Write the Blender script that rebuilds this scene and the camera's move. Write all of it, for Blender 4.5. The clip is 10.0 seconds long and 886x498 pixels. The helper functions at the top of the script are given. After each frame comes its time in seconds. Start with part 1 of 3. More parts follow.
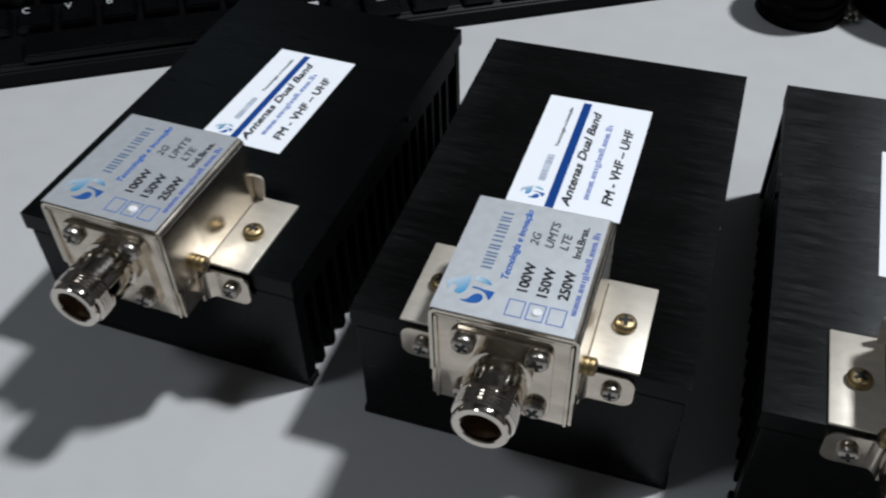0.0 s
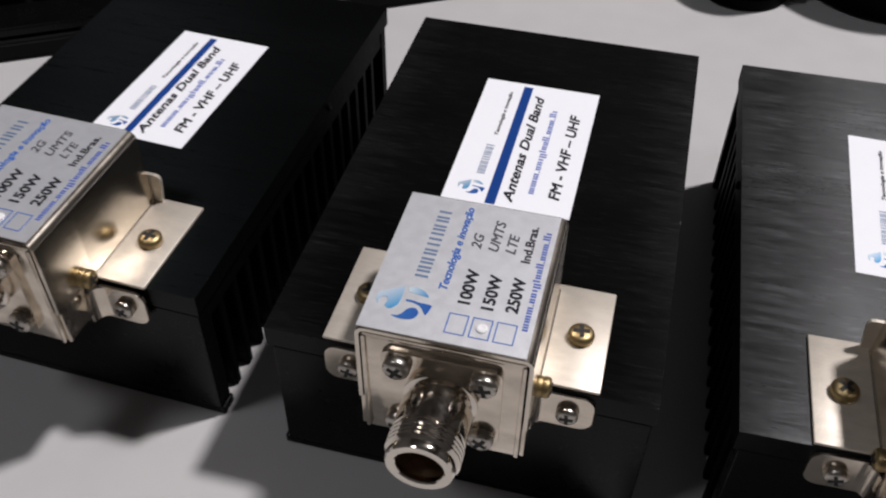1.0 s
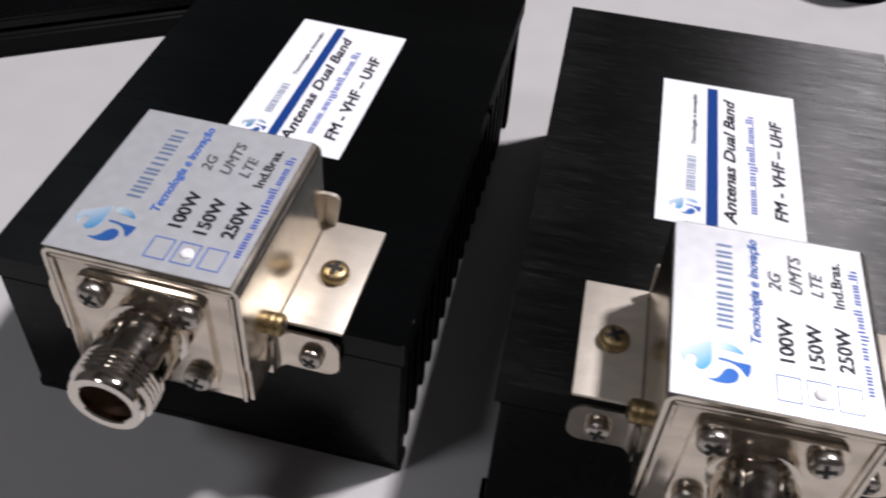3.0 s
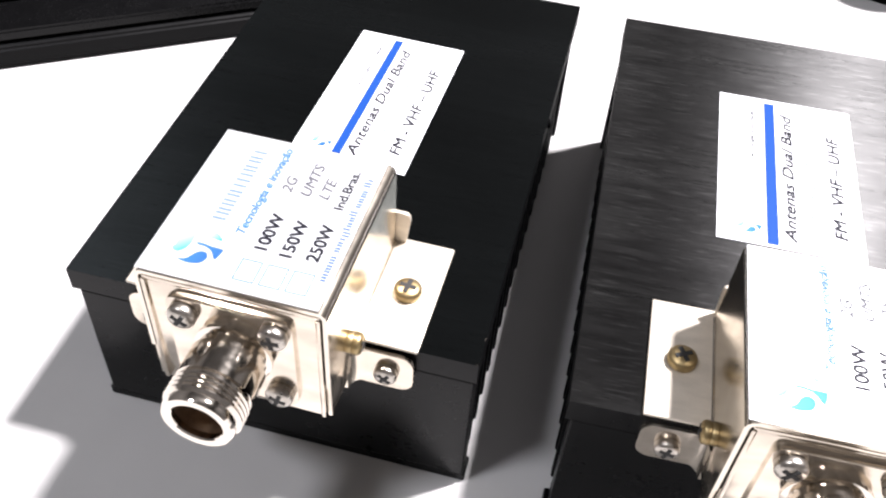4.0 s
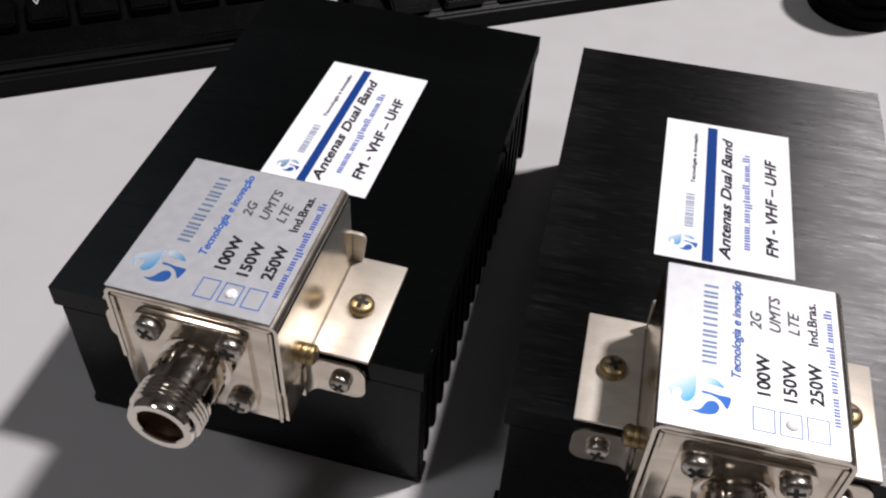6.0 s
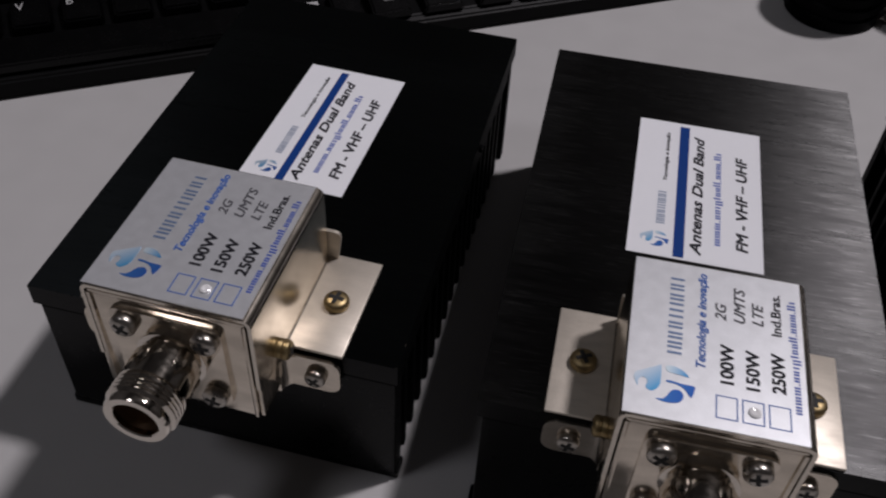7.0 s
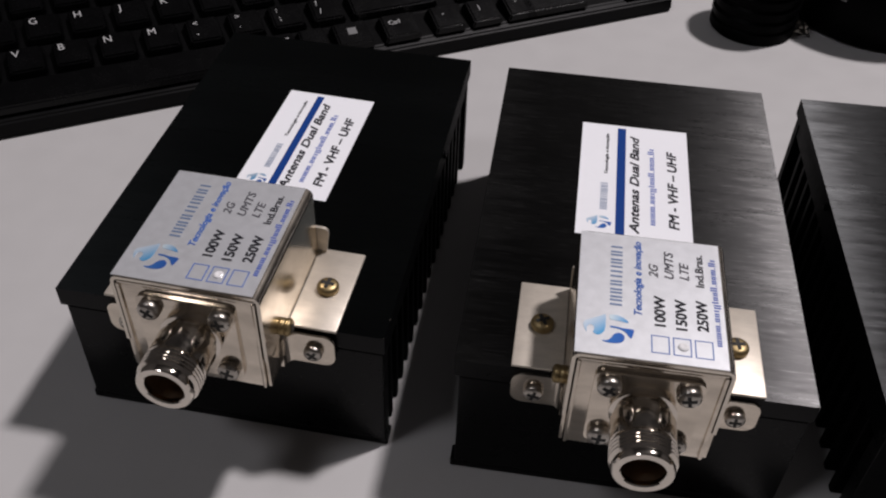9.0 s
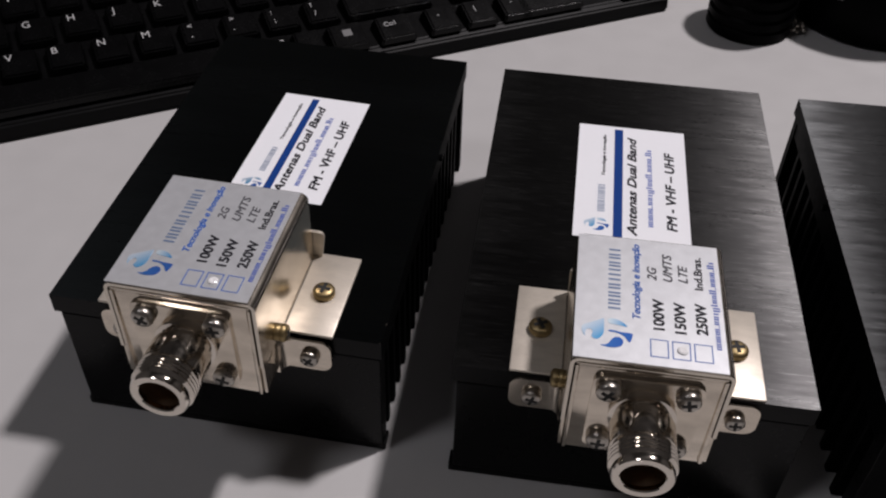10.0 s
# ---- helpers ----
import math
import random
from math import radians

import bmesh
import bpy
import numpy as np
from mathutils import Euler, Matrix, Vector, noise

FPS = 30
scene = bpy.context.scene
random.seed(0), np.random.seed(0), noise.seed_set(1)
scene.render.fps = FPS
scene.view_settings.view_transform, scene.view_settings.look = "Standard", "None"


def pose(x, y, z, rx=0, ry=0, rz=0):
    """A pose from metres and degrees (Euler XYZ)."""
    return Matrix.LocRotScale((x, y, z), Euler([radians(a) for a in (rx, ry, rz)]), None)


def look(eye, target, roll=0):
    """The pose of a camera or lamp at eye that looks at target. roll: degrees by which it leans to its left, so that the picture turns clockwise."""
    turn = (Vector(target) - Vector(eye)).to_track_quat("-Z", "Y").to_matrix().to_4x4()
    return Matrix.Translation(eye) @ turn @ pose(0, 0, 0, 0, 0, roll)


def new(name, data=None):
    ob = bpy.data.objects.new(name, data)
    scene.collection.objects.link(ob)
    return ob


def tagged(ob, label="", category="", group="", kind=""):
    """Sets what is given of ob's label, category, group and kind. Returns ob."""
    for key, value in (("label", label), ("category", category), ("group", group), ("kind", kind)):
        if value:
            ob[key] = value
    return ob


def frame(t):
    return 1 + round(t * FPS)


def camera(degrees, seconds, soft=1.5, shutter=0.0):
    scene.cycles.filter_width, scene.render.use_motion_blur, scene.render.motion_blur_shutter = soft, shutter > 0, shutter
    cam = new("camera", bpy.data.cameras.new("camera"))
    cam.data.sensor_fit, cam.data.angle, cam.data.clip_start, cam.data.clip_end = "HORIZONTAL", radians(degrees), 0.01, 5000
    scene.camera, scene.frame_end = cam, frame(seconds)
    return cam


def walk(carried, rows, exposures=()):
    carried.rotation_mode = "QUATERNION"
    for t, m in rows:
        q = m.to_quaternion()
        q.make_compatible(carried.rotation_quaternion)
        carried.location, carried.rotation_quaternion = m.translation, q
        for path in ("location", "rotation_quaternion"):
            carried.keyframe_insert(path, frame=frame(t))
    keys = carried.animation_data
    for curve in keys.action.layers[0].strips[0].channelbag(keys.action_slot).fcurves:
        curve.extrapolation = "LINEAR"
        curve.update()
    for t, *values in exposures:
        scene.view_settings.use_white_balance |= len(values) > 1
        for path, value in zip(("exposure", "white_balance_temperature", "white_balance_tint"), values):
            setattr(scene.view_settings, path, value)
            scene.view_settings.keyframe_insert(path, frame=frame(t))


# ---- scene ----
cam = camera(50.76, 10.0, soft=2.2, shutter=0.6)
PATH = [
    (0, (0.05365, -0.14001, 0.23504), (0.00520, -0.00402, 0.09662), -1.752),
    (0.5, (0.05188, -0.12953, 0.22585), (0.01016, 0.00884, 0.08760), -0.438),
    (1, (0.04616, -0.11534, 0.21394), (0.01181, 0.02383, 0.07447), 0.834),
    (1.5, (0.02887, -0.10477, 0.20560), (0.00510, 0.03392, 0.06347), 3.272),
    (2, (0.01490, -0.09682, 0.19968), (-0.00643, 0.04081, 0.05614), 3.426),
    (2.5, (-0.00559, -0.09671, 0.19706), (-0.02613, 0.04152, 0.05398), 3.953),
    (3, (-0.02522, -0.09765, 0.19463), (-0.04557, 0.04214, 0.05304), 4.583),
    (3.2, (-0.02999, -0.09747, 0.19796), (-0.05051, 0.04110, 0.05521), 4.430),
    (4.3, (-0.03922, -0.09874, 0.20422), (-0.06273, 0.03766, 0.05985), 4.146),
    (4.5, (-0.03324, -0.10062, 0.20659), (-0.05916, 0.03576, 0.06262), 3.316),
    (5, (-0.02329, -0.10319, 0.21260), (-0.05032, 0.03360, 0.06922), 2.564),
    (5.2, (-0.02312, -0.10339, 0.21412), (-0.04926, 0.03369, 0.07085), 2.766),
    (6.3, (-0.02166, -0.10687, 0.21619), (-0.04731, 0.03169, 0.07427), 3.220),
    (6.5, (-0.02015, -0.10758, 0.21652), (-0.04624, 0.03105, 0.07475), 3.049),
    (7, (-0.01707, -0.10898, 0.21664), (-0.04151, 0.03074, 0.07565), 3.232),
    (7.5, (-0.01083, -0.11893, 0.21806), (-0.03293, 0.02455, 0.08049), 2.566),
    (8, (-0.01057, -0.13349, 0.22289), (-0.02905, 0.01297, 0.08797), 2.610),
    (8.5, (-0.01156, -0.14192, 0.22847), (-0.02957, 0.00524, 0.09423), 2.306),
    (9, (-0.01291, -0.14430, 0.23190), (-0.03141, 0.00223, 0.09704), 2.004),
    (9.5, (-0.01411, -0.14445, 0.23180), (-0.03244, 0.00213, 0.09698), 1.910),
    (10, (-0.01297, -0.14212, 0.23132), (-0.03095, 0.00448, 0.09647), 1.765),
]
EXPOSURES = [
    (0.0, 0.21, 5900, 2), (0.5, 0.12, 6050, 7), (1.0, 0.2, 6450, 11), (1.5, 0.0, 6550, 12), (2.0, -0.72, 6500, 15), (2.5, -1.1, 6450, 14), (2.7, -0.75, 6400, 14),
    (3.0, 0.48, 6350, 13), (3.2, 0.88, 6350, 13), (4.3, 2.45, 6450, 11), (4.5, 2.4, 6500, 11), (5.0, 1.8, 6650, 11), (5.2, 1.45, 6650, 11),
    (6.3, 0.15, 6450, 13), (6.5, -0.12, 6450, 14), (7.0, -0.69, 6400, 15), (7.5, -0.55, 6500, 14), (8.0, -0.23, 6550, 14), (8.5, -0.08, 6550, 14), (9.0, -0.07, 6550, 14),
    (10.0, -0.13, 6550, 14),
]
walk(cam, [(t, look(eye, target, roll)) for t, eye, target, roll in PATH], EXPOSURES)

# ---- world and light ----
world = bpy.data.worlds.new("room_air")
scene.world = world
world.use_nodes = True
world.node_tree.nodes["Background"].inputs["Color"].default_value = (0.9, 0.93, 1.0, 1)
world.node_tree.nodes["Background"].inputs["Strength"].default_value = 0.012


def lamp(name, eye, target, power, size, colour):
    data = bpy.data.lights.new(name, "AREA")
    data.shape, data.size, data.energy, data.color = "DISK", size, power, colour
    ob = new(name, data)
    ob.matrix_world = look(eye, target)
    return ob


# one small bright ceiling lamp up to the right, and an added weaker, wider fill light behind the camera
lamp("ceiling_lamp_key", (1.24, 0.93, 3.05), (0.0, 0.06, 0.0), 110.0, 0.3, (1.0, 0.955, 0.965))
lamp("ceiling_lamp_room", (-1.3, -0.9, 3.0), (0.0, 0.0, 0.0), 13.0, 0.6, (0.95, 0.95, 1.0))

# ---- materials ----
def mat(name, colour, rough=0.5, metal=0.0, grain=0.0, grain_scale=40.0, bump=0.0, stretch=(1, 1, 1), rough_vary=0.0,
        aniso=0.0, coat=0.0, spec=0.5, per_object=0.0):
    m = bpy.data.materials.new(name)
    m.use_nodes = True
    n, l = m.node_tree.nodes, m.node_tree.links
    b = n["Principled BSDF"]
    b.inputs["Base Color"].default_value = (*colour, 1)
    b.inputs["Roughness"].default_value = rough
    b.inputs["Metallic"].default_value = metal
    b.inputs["Coat Weight"].default_value = coat
    b.inputs["Specular IOR Level"].default_value = spec
    co = n.new("ShaderNodeTexCoord")
    mp = n.new("ShaderNodeMapping")
    mp.inputs["Scale"].default_value = stretch
    l.new(co.outputs["Object"], mp.inputs["Vector"])
    fine = n.new("ShaderNodeTexNoise")
    fine.inputs["Scale"].default_value, fine.inputs["Detail"].default_value = grain_scale * 8, 5
    wide = n.new("ShaderNodeTexNoise")
    wide.inputs["Scale"].default_value, wide.inputs["Detail"].default_value = grain_scale, 3
    l.new(mp.outputs["Vector"], fine.inputs["Vector"])
    l.new(mp.outputs["Vector"], wide.inputs["Vector"])
    add = n.new("ShaderNodeMath")
    add.operation = "ADD"
    l.new(fine.outputs["Fac"], add.inputs[0])
    l.new(wide.outputs["Fac"], add.inputs[1])
    vary = n.new("ShaderNodeMapRange")
    vary.inputs["From Min"].default_value, vary.inputs["From Max"].default_value = 0.6, 1.4
    vary.inputs["To Min"].default_value, vary.inputs["To Max"].default_value = 1 - grain, 1 + grain
    l.new(add.outputs[0], vary.inputs["Value"])
    if grain or per_object:
        mix = n.new("ShaderNodeVectorMath")
        mix.operation = "SCALE"
        mix.inputs[0].default_value = colour
        last = vary.outputs["Result"]
        if per_object:
            info = n.new("ShaderNodeObjectInfo")
            rng = n.new("ShaderNodeMapRange")
            rng.inputs["To Min"].default_value, rng.inputs["To Max"].default_value = 1 - per_object, 1 + per_object
            l.new(info.outputs["Random"], rng.inputs["Value"])
            mul = n.new("ShaderNodeMath")
            mul.operation = "MULTIPLY"
            l.new(last, mul.inputs[0])
            l.new(rng.outputs["Result"], mul.inputs[1])
            last = mul.outputs[0]
        l.new(last, mix.inputs["Scale"])
        l.new(mix.outputs["Vector"], b.inputs["Base Color"])
    if rough_vary:
        rr = n.new("ShaderNodeMapRange")
        rr.inputs["From Min"].default_value, rr.inputs["From Max"].default_value = 0.6, 1.4
        rr.inputs["To Min"].default_value = max(0.02, rough - rough_vary)
        rr.inputs["To Max"].default_value = min(1.0, rough + rough_vary)
        l.new(add.outputs[0], rr.inputs["Value"])
        l.new(rr.outputs["Result"], b.inputs["Roughness"])
    if bump:
        bp = n.new("ShaderNodeBump")
        bp.inputs["Strength"].default_value, bp.inputs["Distance"].default_value = bump, 0.0003
        l.new(add.outputs[0], bp.inputs["Height"])
        l.new(bp.outputs["Normal"], b.inputs["Normal"])
    if aniso:
        b.inputs["Anisotropic"].default_value = aniso
        tv = n.new("ShaderNodeVectorTransform")
        tv.vector_type, tv.convert_from, tv.convert_to = "VECTOR", "OBJECT", "WORLD"
        tv.inputs["Vector"].default_value = (-0.175, 1, 0)
        l.new(tv.outputs["Vector"], b.inputs["Tangent"])
    return m


M_TABLE = mat("pale_grey_laminate", (0.43, 0.425, 0.42), 0.45, grain=0.03, grain_scale=9, bump=0.03, rough_vary=0.06)
M_WALL = mat("painted_wall", (0.075, 0.073, 0.072), 0.9, grain=0.05, grain_scale=3)
M_CEIL = mat("ceiling_paint", (0.2, 0.2, 0.2), 0.9, grain=0.03, grain_scale=3)
M_FLOOR = mat("floor_tile", (0.16, 0.15, 0.14), 0.5, grain=0.1, grain_scale=4)
def brushed(name, colour, grain, metal):
    return mat(name, colour, 0.3, metal=metal, grain=grain, grain_scale=620, stretch=(0.1, 1, 1), bump=0.05, rough_vary=0.04, aniso=1.0)


M_ANOD = brushed("brushed_black_anodised", (0.0188, 0.0188, 0.0186), 0.11, 0.86)
M_WORN = brushed("worn_brushed_black_anodised", (0.0112, 0.0117, 0.0119), 0.11, 0.9)
M_SMOOTH = brushed("fine_brushed_black_anodised", (0.0195, 0.0225, 0.0232), 0.1, 0.93)


def add_patches(m, scale, low, high, rough_low, rough_high):
    """Handling wear: broad uneven patches that change how strongly a metal shines."""
    n, l = m.node_tree.nodes, m.node_tree.links
    b = n["Principled BSDF"]
    co, noise_node = n.new("ShaderNodeTexCoord"), n.new("ShaderNodeTexNoise")
    mp = n.new("ShaderNodeMapping")
    mp.inputs["Scale"].default_value = (0.3, 1, 1)
    noise_node.inputs["Scale"].default_value, noise_node.inputs["Detail"].default_value = scale, 4
    l.new(co.outputs["Object"], mp.inputs["Vector"])
    l.new(mp.outputs["Vector"], noise_node.inputs["Vector"])
    for socket, lo, hi in (("Base Color", low, high), ("Roughness", rough_low, rough_high)):
        rng = n.new("ShaderNodeMapRange")
        rng.inputs["From Min"].default_value, rng.inputs["From Max"].default_value = 0.35, 0.68
        rng.inputs["To Min"].default_value, rng.inputs["To Max"].default_value = lo, hi
        l.new(noise_node.outputs["Fac"], rng.inputs["Value"])
        if socket == "Base Color":
            mul = n.new("ShaderNodeVectorMath")
            mul.operation = "SCALE"
            l.new(b.inputs[socket].links[0].from_socket, mul.inputs[0])
            l.new(rng.outputs["Result"], mul.inputs["Scale"])
            l.new(mul.outputs["Vector"], b.inputs[socket])
        else:
            add = n.new("ShaderNodeMath")
            l.new(b.inputs[socket].links[0].from_socket, add.inputs[0])
            l.new(rng.outputs["Result"], add.inputs[1])
            l.new(add.outputs[0], b.inputs[socket])


add_patches(M_ANOD, 60, 0.78, 1.25, 0.02, -0.02)
add_patches(M_WORN, 50, 0.75, 1.3, 0.02, -0.02)
add_patches(M_SMOOTH, 40, 0.85, 1.15, 0.02, -0.02)


def add_brush_passes(m, pitch, start, middle, half, spread, scratch, edge_gain):
    """Brushing done in passes across the plate, each a little different, and both long edges lighter: part bare metal,
    part painted lamp sheen.
    """
    n, l = m.node_tree.nodes, m.node_tree.links
    b = n["Principled BSDF"]

    def calc(op, a, c, d=None):
        node = n.new("ShaderNodeMath")
        node.operation = op
        for k, v in enumerate((a, c, d)):
            if v is None:
                continue
            if isinstance(v, (int, float)):
                node.inputs[k].default_value = v
            else:
                l.new(v, node.inputs[k])
        return node.outputs[0]
    co, sep, info, comb, rnd = (n.new("ShaderNode" + k) for k in ("TexCoord", "SeparateXYZ", "ObjectInfo", "CombineXYZ", "TexWhiteNoise"))
    l.new(co.outputs["Object"], sep.inputs[0])
    l.new(calc("FLOOR", calc("DIVIDE", calc("SUBTRACT", sep.outputs["Y"], start), pitch), 0), comb.inputs["X"])
    l.new(info.outputs["Random"], comb.inputs["Y"])
    l.new(comb.outputs[0], rnd.inputs["Vector"])
    band = calc("MULTIPLY_ADD", rnd.outputs["Value"], spread, 1 - spread / 2)
    wear, streak, mp = n.new("ShaderNodeMapRange"), n.new("ShaderNodeTexNoise"), n.new("ShaderNodeMapping")
    mp.inputs["Scale"].default_value = (0.12, 1, 1)
    streak.inputs["Scale"].default_value, streak.inputs["Detail"].default_value = 420, 4
    l.new(co.outputs["Object"], mp.inputs["Vector"])
    l.new(mp.outputs["Vector"], streak.inputs["Vector"])
    away = calc("ADD", calc("ABSOLUTE", calc("SUBTRACT", sep.outputs["X"], middle), 0), calc("MULTIPLY", calc("SUBTRACT", streak.outputs["Fac"], 0.5), 0.04))
    # edges lightened in colour, for bare metal and the lamp's sheen together
    wear.interpolation_type = "SMOOTHSTEP"
    wear.inputs["From Min"].default_value, wear.inputs["From Max"].default_value = half - 0.016, half
    wear.inputs["To Min"].default_value, wear.inputs["To Max"].default_value = 0.85, edge_gain
    l.new(away, wear.inputs["Value"])
    mul = n.new("ShaderNodeVectorMath")
    mul.operation = "SCALE"
    l.new(b.inputs["Base Color"].links[0].from_socket, mul.inputs[0])
    # sparse deeper scratches left by the brush
    cut, cut_map, cut_range = n.new("ShaderNodeTexNoise"), n.new("ShaderNodeMapping"), n.new("ShaderNodeMapRange")
    cut_map.inputs["Scale"].default_value, cut_map.inputs["Location"].default_value = (0.09, 1, 1), (0.3, 0.7, 0)
    cut.inputs["Scale"].default_value, cut.inputs["Detail"].default_value = 1500, 2
    l.new(co.outputs["Object"], cut_map.inputs["Vector"])
    l.new(cut_map.outputs["Vector"], cut.inputs["Vector"])
    cut_range.inputs["From Min"].default_value, cut_range.inputs["From Max"].default_value = 0.57, 0.7
    cut_range.inputs["To Min"].default_value, cut_range.inputs["To Max"].default_value = 0.95, scratch
    l.new(cut.outputs["Fac"], cut_range.inputs["Value"])
    l.new(calc("MULTIPLY", calc("MULTIPLY", band, wear.outputs["Result"]), cut_range.outputs["Result"]), mul.inputs["Scale"])
    l.new(mul.outputs["Vector"], b.inputs["Base Color"])


add_brush_passes(M_ANOD, 0.039, 0.005, 0.0461, 0.047, 0.38, 1.9, 1.7)
add_brush_passes(M_WORN, 0.039, 0.013, 0.0461, 0.047, 0.45, 1.7, 2.3)
add_brush_passes(M_SMOOTH, 0.039, 0.005, 0.0461, 0.047, 0.15, 1.15, 0.85)
M_FIN = mat("black_anodised", (0.0018, 0.0019, 0.0021), 0.55, grain=0.25, grain_scale=50, rough_vary=0.08, bump=0.08, per_object=0.15, spec=0.04)
M_PANEL = mat("satin_black_anodised", (0.0018, 0.0019, 0.0021), 0.3, grain=0.25, grain_scale=70, rough_vary=0.06, bump=0.05, spec=0.1)
M_COVER = mat("polished_tinned_steel", (0.66, 0.6, 0.515), 0.22, metal=1.0, grain=0.03, grain_scale=60, rough_vary=0.03, bump=0.004)
M_CHASSIS = mat("bright_tinned_steel", (0.68, 0.605, 0.51), 0.12, metal=0.95, grain=0.08, grain_scale=45, rough_vary=0.05, bump=0.05)
M_PLATE = mat("tinned_sheet_steel", (0.61, 0.555, 0.475), 0.46, metal=0.55, grain=0.05, grain_scale=240, rough_vary=0.05, bump=0.06)
add_patches(M_PLATE, 330, 0.88, 1.07, 0.06, -0.05)
add_patches(M_COVER, 120, 0.93, 1.05, 0.03, -0.02)
add_patches(M_CHASSIS, 260, 0.84, 1.08, 0.06, -0.03)
M_NICKEL = mat("nickel_plating", (0.67, 0.615, 0.545), 0.1, metal=1.0, grain=0.05, grain_scale=90, rough_vary=0.05)
M_BRASS = mat("yellow_passivated_screw", (0.34, 0.26, 0.135), 0.44, metal=1.0, grain=0.12, grain_scale=150, rough_vary=0.08)
M_STEEL = mat("screw_steel", (0.42, 0.39, 0.35), 0.3, metal=1.0, grain=0.1, grain_scale=150, rough_vary=0.06)
M_DARK = mat("slot_shade_black", (0.01, 0.01, 0.01), 0.7)
M_BORE = mat("gilded_contact", (0.5, 0.3, 0.12), 0.3, metal=1.0)
M_BROWN = mat("dark_brown_bore", (0.16, 0.1, 0.06), 0.45, metal=0.8, grain=0.2, grain_scale=200)
M_PTFE = mat("brown_insulator", (0.2, 0.15, 0.1), 0.5)
M_FOIL = mat("silver_foil_sticker", (0.73, 0.745, 0.77), 0.42, metal=0.68, grain=0.06, grain_scale=400, rough_vary=0.03, bump=0.035)
M_PAPER = mat("white_glossy_paper", (0.79, 0.8, 0.83), 0.4, grain=0.015, grain_scale=80, spec=0.3)
M_NAVY = mat("ink_navy", (0.007, 0.042, 0.2), 0.5, spec=0.12)
M_BLACK = mat("ink_black", (0.015, 0.015, 0.02), 0.5, spec=0.12)
M_GREY = mat("ink_grey", (0.08, 0.08, 0.09), 0.5, spec=0.12)
M_BLUE = mat("ink_blue", (0.04, 0.12, 0.4), 0.5, spec=0.15)


def fading_ink(name, stops, slope, start):
    """Ink that fades along one direction of its own bounding box."""
    m = mat(name, stops[0][1], 0.45, metal=0.5, spec=0.15)
    n, l = m.node_tree.nodes, m.node_tree.links
    co, dot, add, ramp = n.new("ShaderNodeTexCoord"), n.new("ShaderNodeVectorMath"), n.new("ShaderNodeMath"), n.new("ShaderNodeValToRGB")
    dot.operation = "DOT_PRODUCT"
    dot.inputs[1].default_value = (*slope, 0)
    add.inputs[1].default_value = start
    l.new(co.outputs["Generated"], dot.inputs[0])
    l.new(dot.outputs["Value"], add.inputs[0])
    l.new(add.outputs[0], ramp.inputs["Fac"])
    for k, (p, c) in enumerate(stops):
        e = ramp.color_ramp.elements[k]
        e.position, e.color = p, (*c, 1)
    l.new(ramp.outputs["Color"], n["Principled BSDF"].inputs["Base Color"])
    return m


M_LIGHT = fading_ink("ink_fading_sky_blue", ((0.08, (0.7, 0.75, 0.79)), (0.85, (0.06, 0.33, 0.62))), (0.45, -0.6), 0.52)
M_LEAF = fading_ink("ink_fading_leaf_blue", ((0.1, (0.6, 0.71, 0.77)), (0.9, (0.06, 0.3, 0.6))), (0.9, -0.1), 0.08)
M_DEEP = fading_ink("ink_fading_deep_blue", ((0.1, (0.05, 0.17, 0.46)), (0.9, (0.035, 0.12, 0.42))), (0.9, 0.0), 0.05)
M_SLATE = mat("ink_slate_blue", (0.17, 0.24, 0.38), 0.45, metal=0.45, spec=0.15)
M_SITE = mat("ink_site_blue", (0.05, 0.1, 0.4), 0.5, spec=0.15)
M_DOT = mat("white_gloss_dot", (0.78, 0.78, 0.78), 0.14)
M_KEY = mat("black_key_plastic", (0.001, 0.001, 0.0012), 0.26, grain=0.15, grain_scale=120, bump=0.05, rough_vary=0.04, per_object=0.12, spec=0.22)
M_KBD = mat("black_keyboard_shell", (0.0011, 0.0011, 0.0013), 0.4, grain=0.15, grain_scale=80, bump=0.08, rough_vary=0.05, spec=0.13)
M_LEGEND = mat("pale_legend_ink", (0.4, 0.4, 0.4), 0.5)
M_DIM = mat("dim_legend_ink", (0.12, 0.12, 0.12), 0.5)
M_CUP = mat("black_glazed_plastic", (0.0012, 0.0012, 0.0014), 0.42, grain=0.2, grain_scale=60, rough_vary=0.06, spec=0.03)

# ---- mesh helpers: centimetres in, metres out ----
CM = 0.01


def part(name, bm, material, parent=None, label="", smooth=False):
    bmesh.ops.scale(bm, vec=(CM, CM, CM), verts=bm.verts)
    bmesh.ops.recalc_face_normals(bm, faces=bm.faces)
    me = bpy.data.meshes.new(name)
    bm.to_mesh(me)
    bm.free()
    if smooth:
        for f in me.polygons:
            f.use_smooth = True
        me.set_sharp_from_angle(angle=radians(38))
    me.materials.append(material)
    ob = new(name, me)
    ob.parent = parent
    if label:
        tagged(ob, label)
    return ob


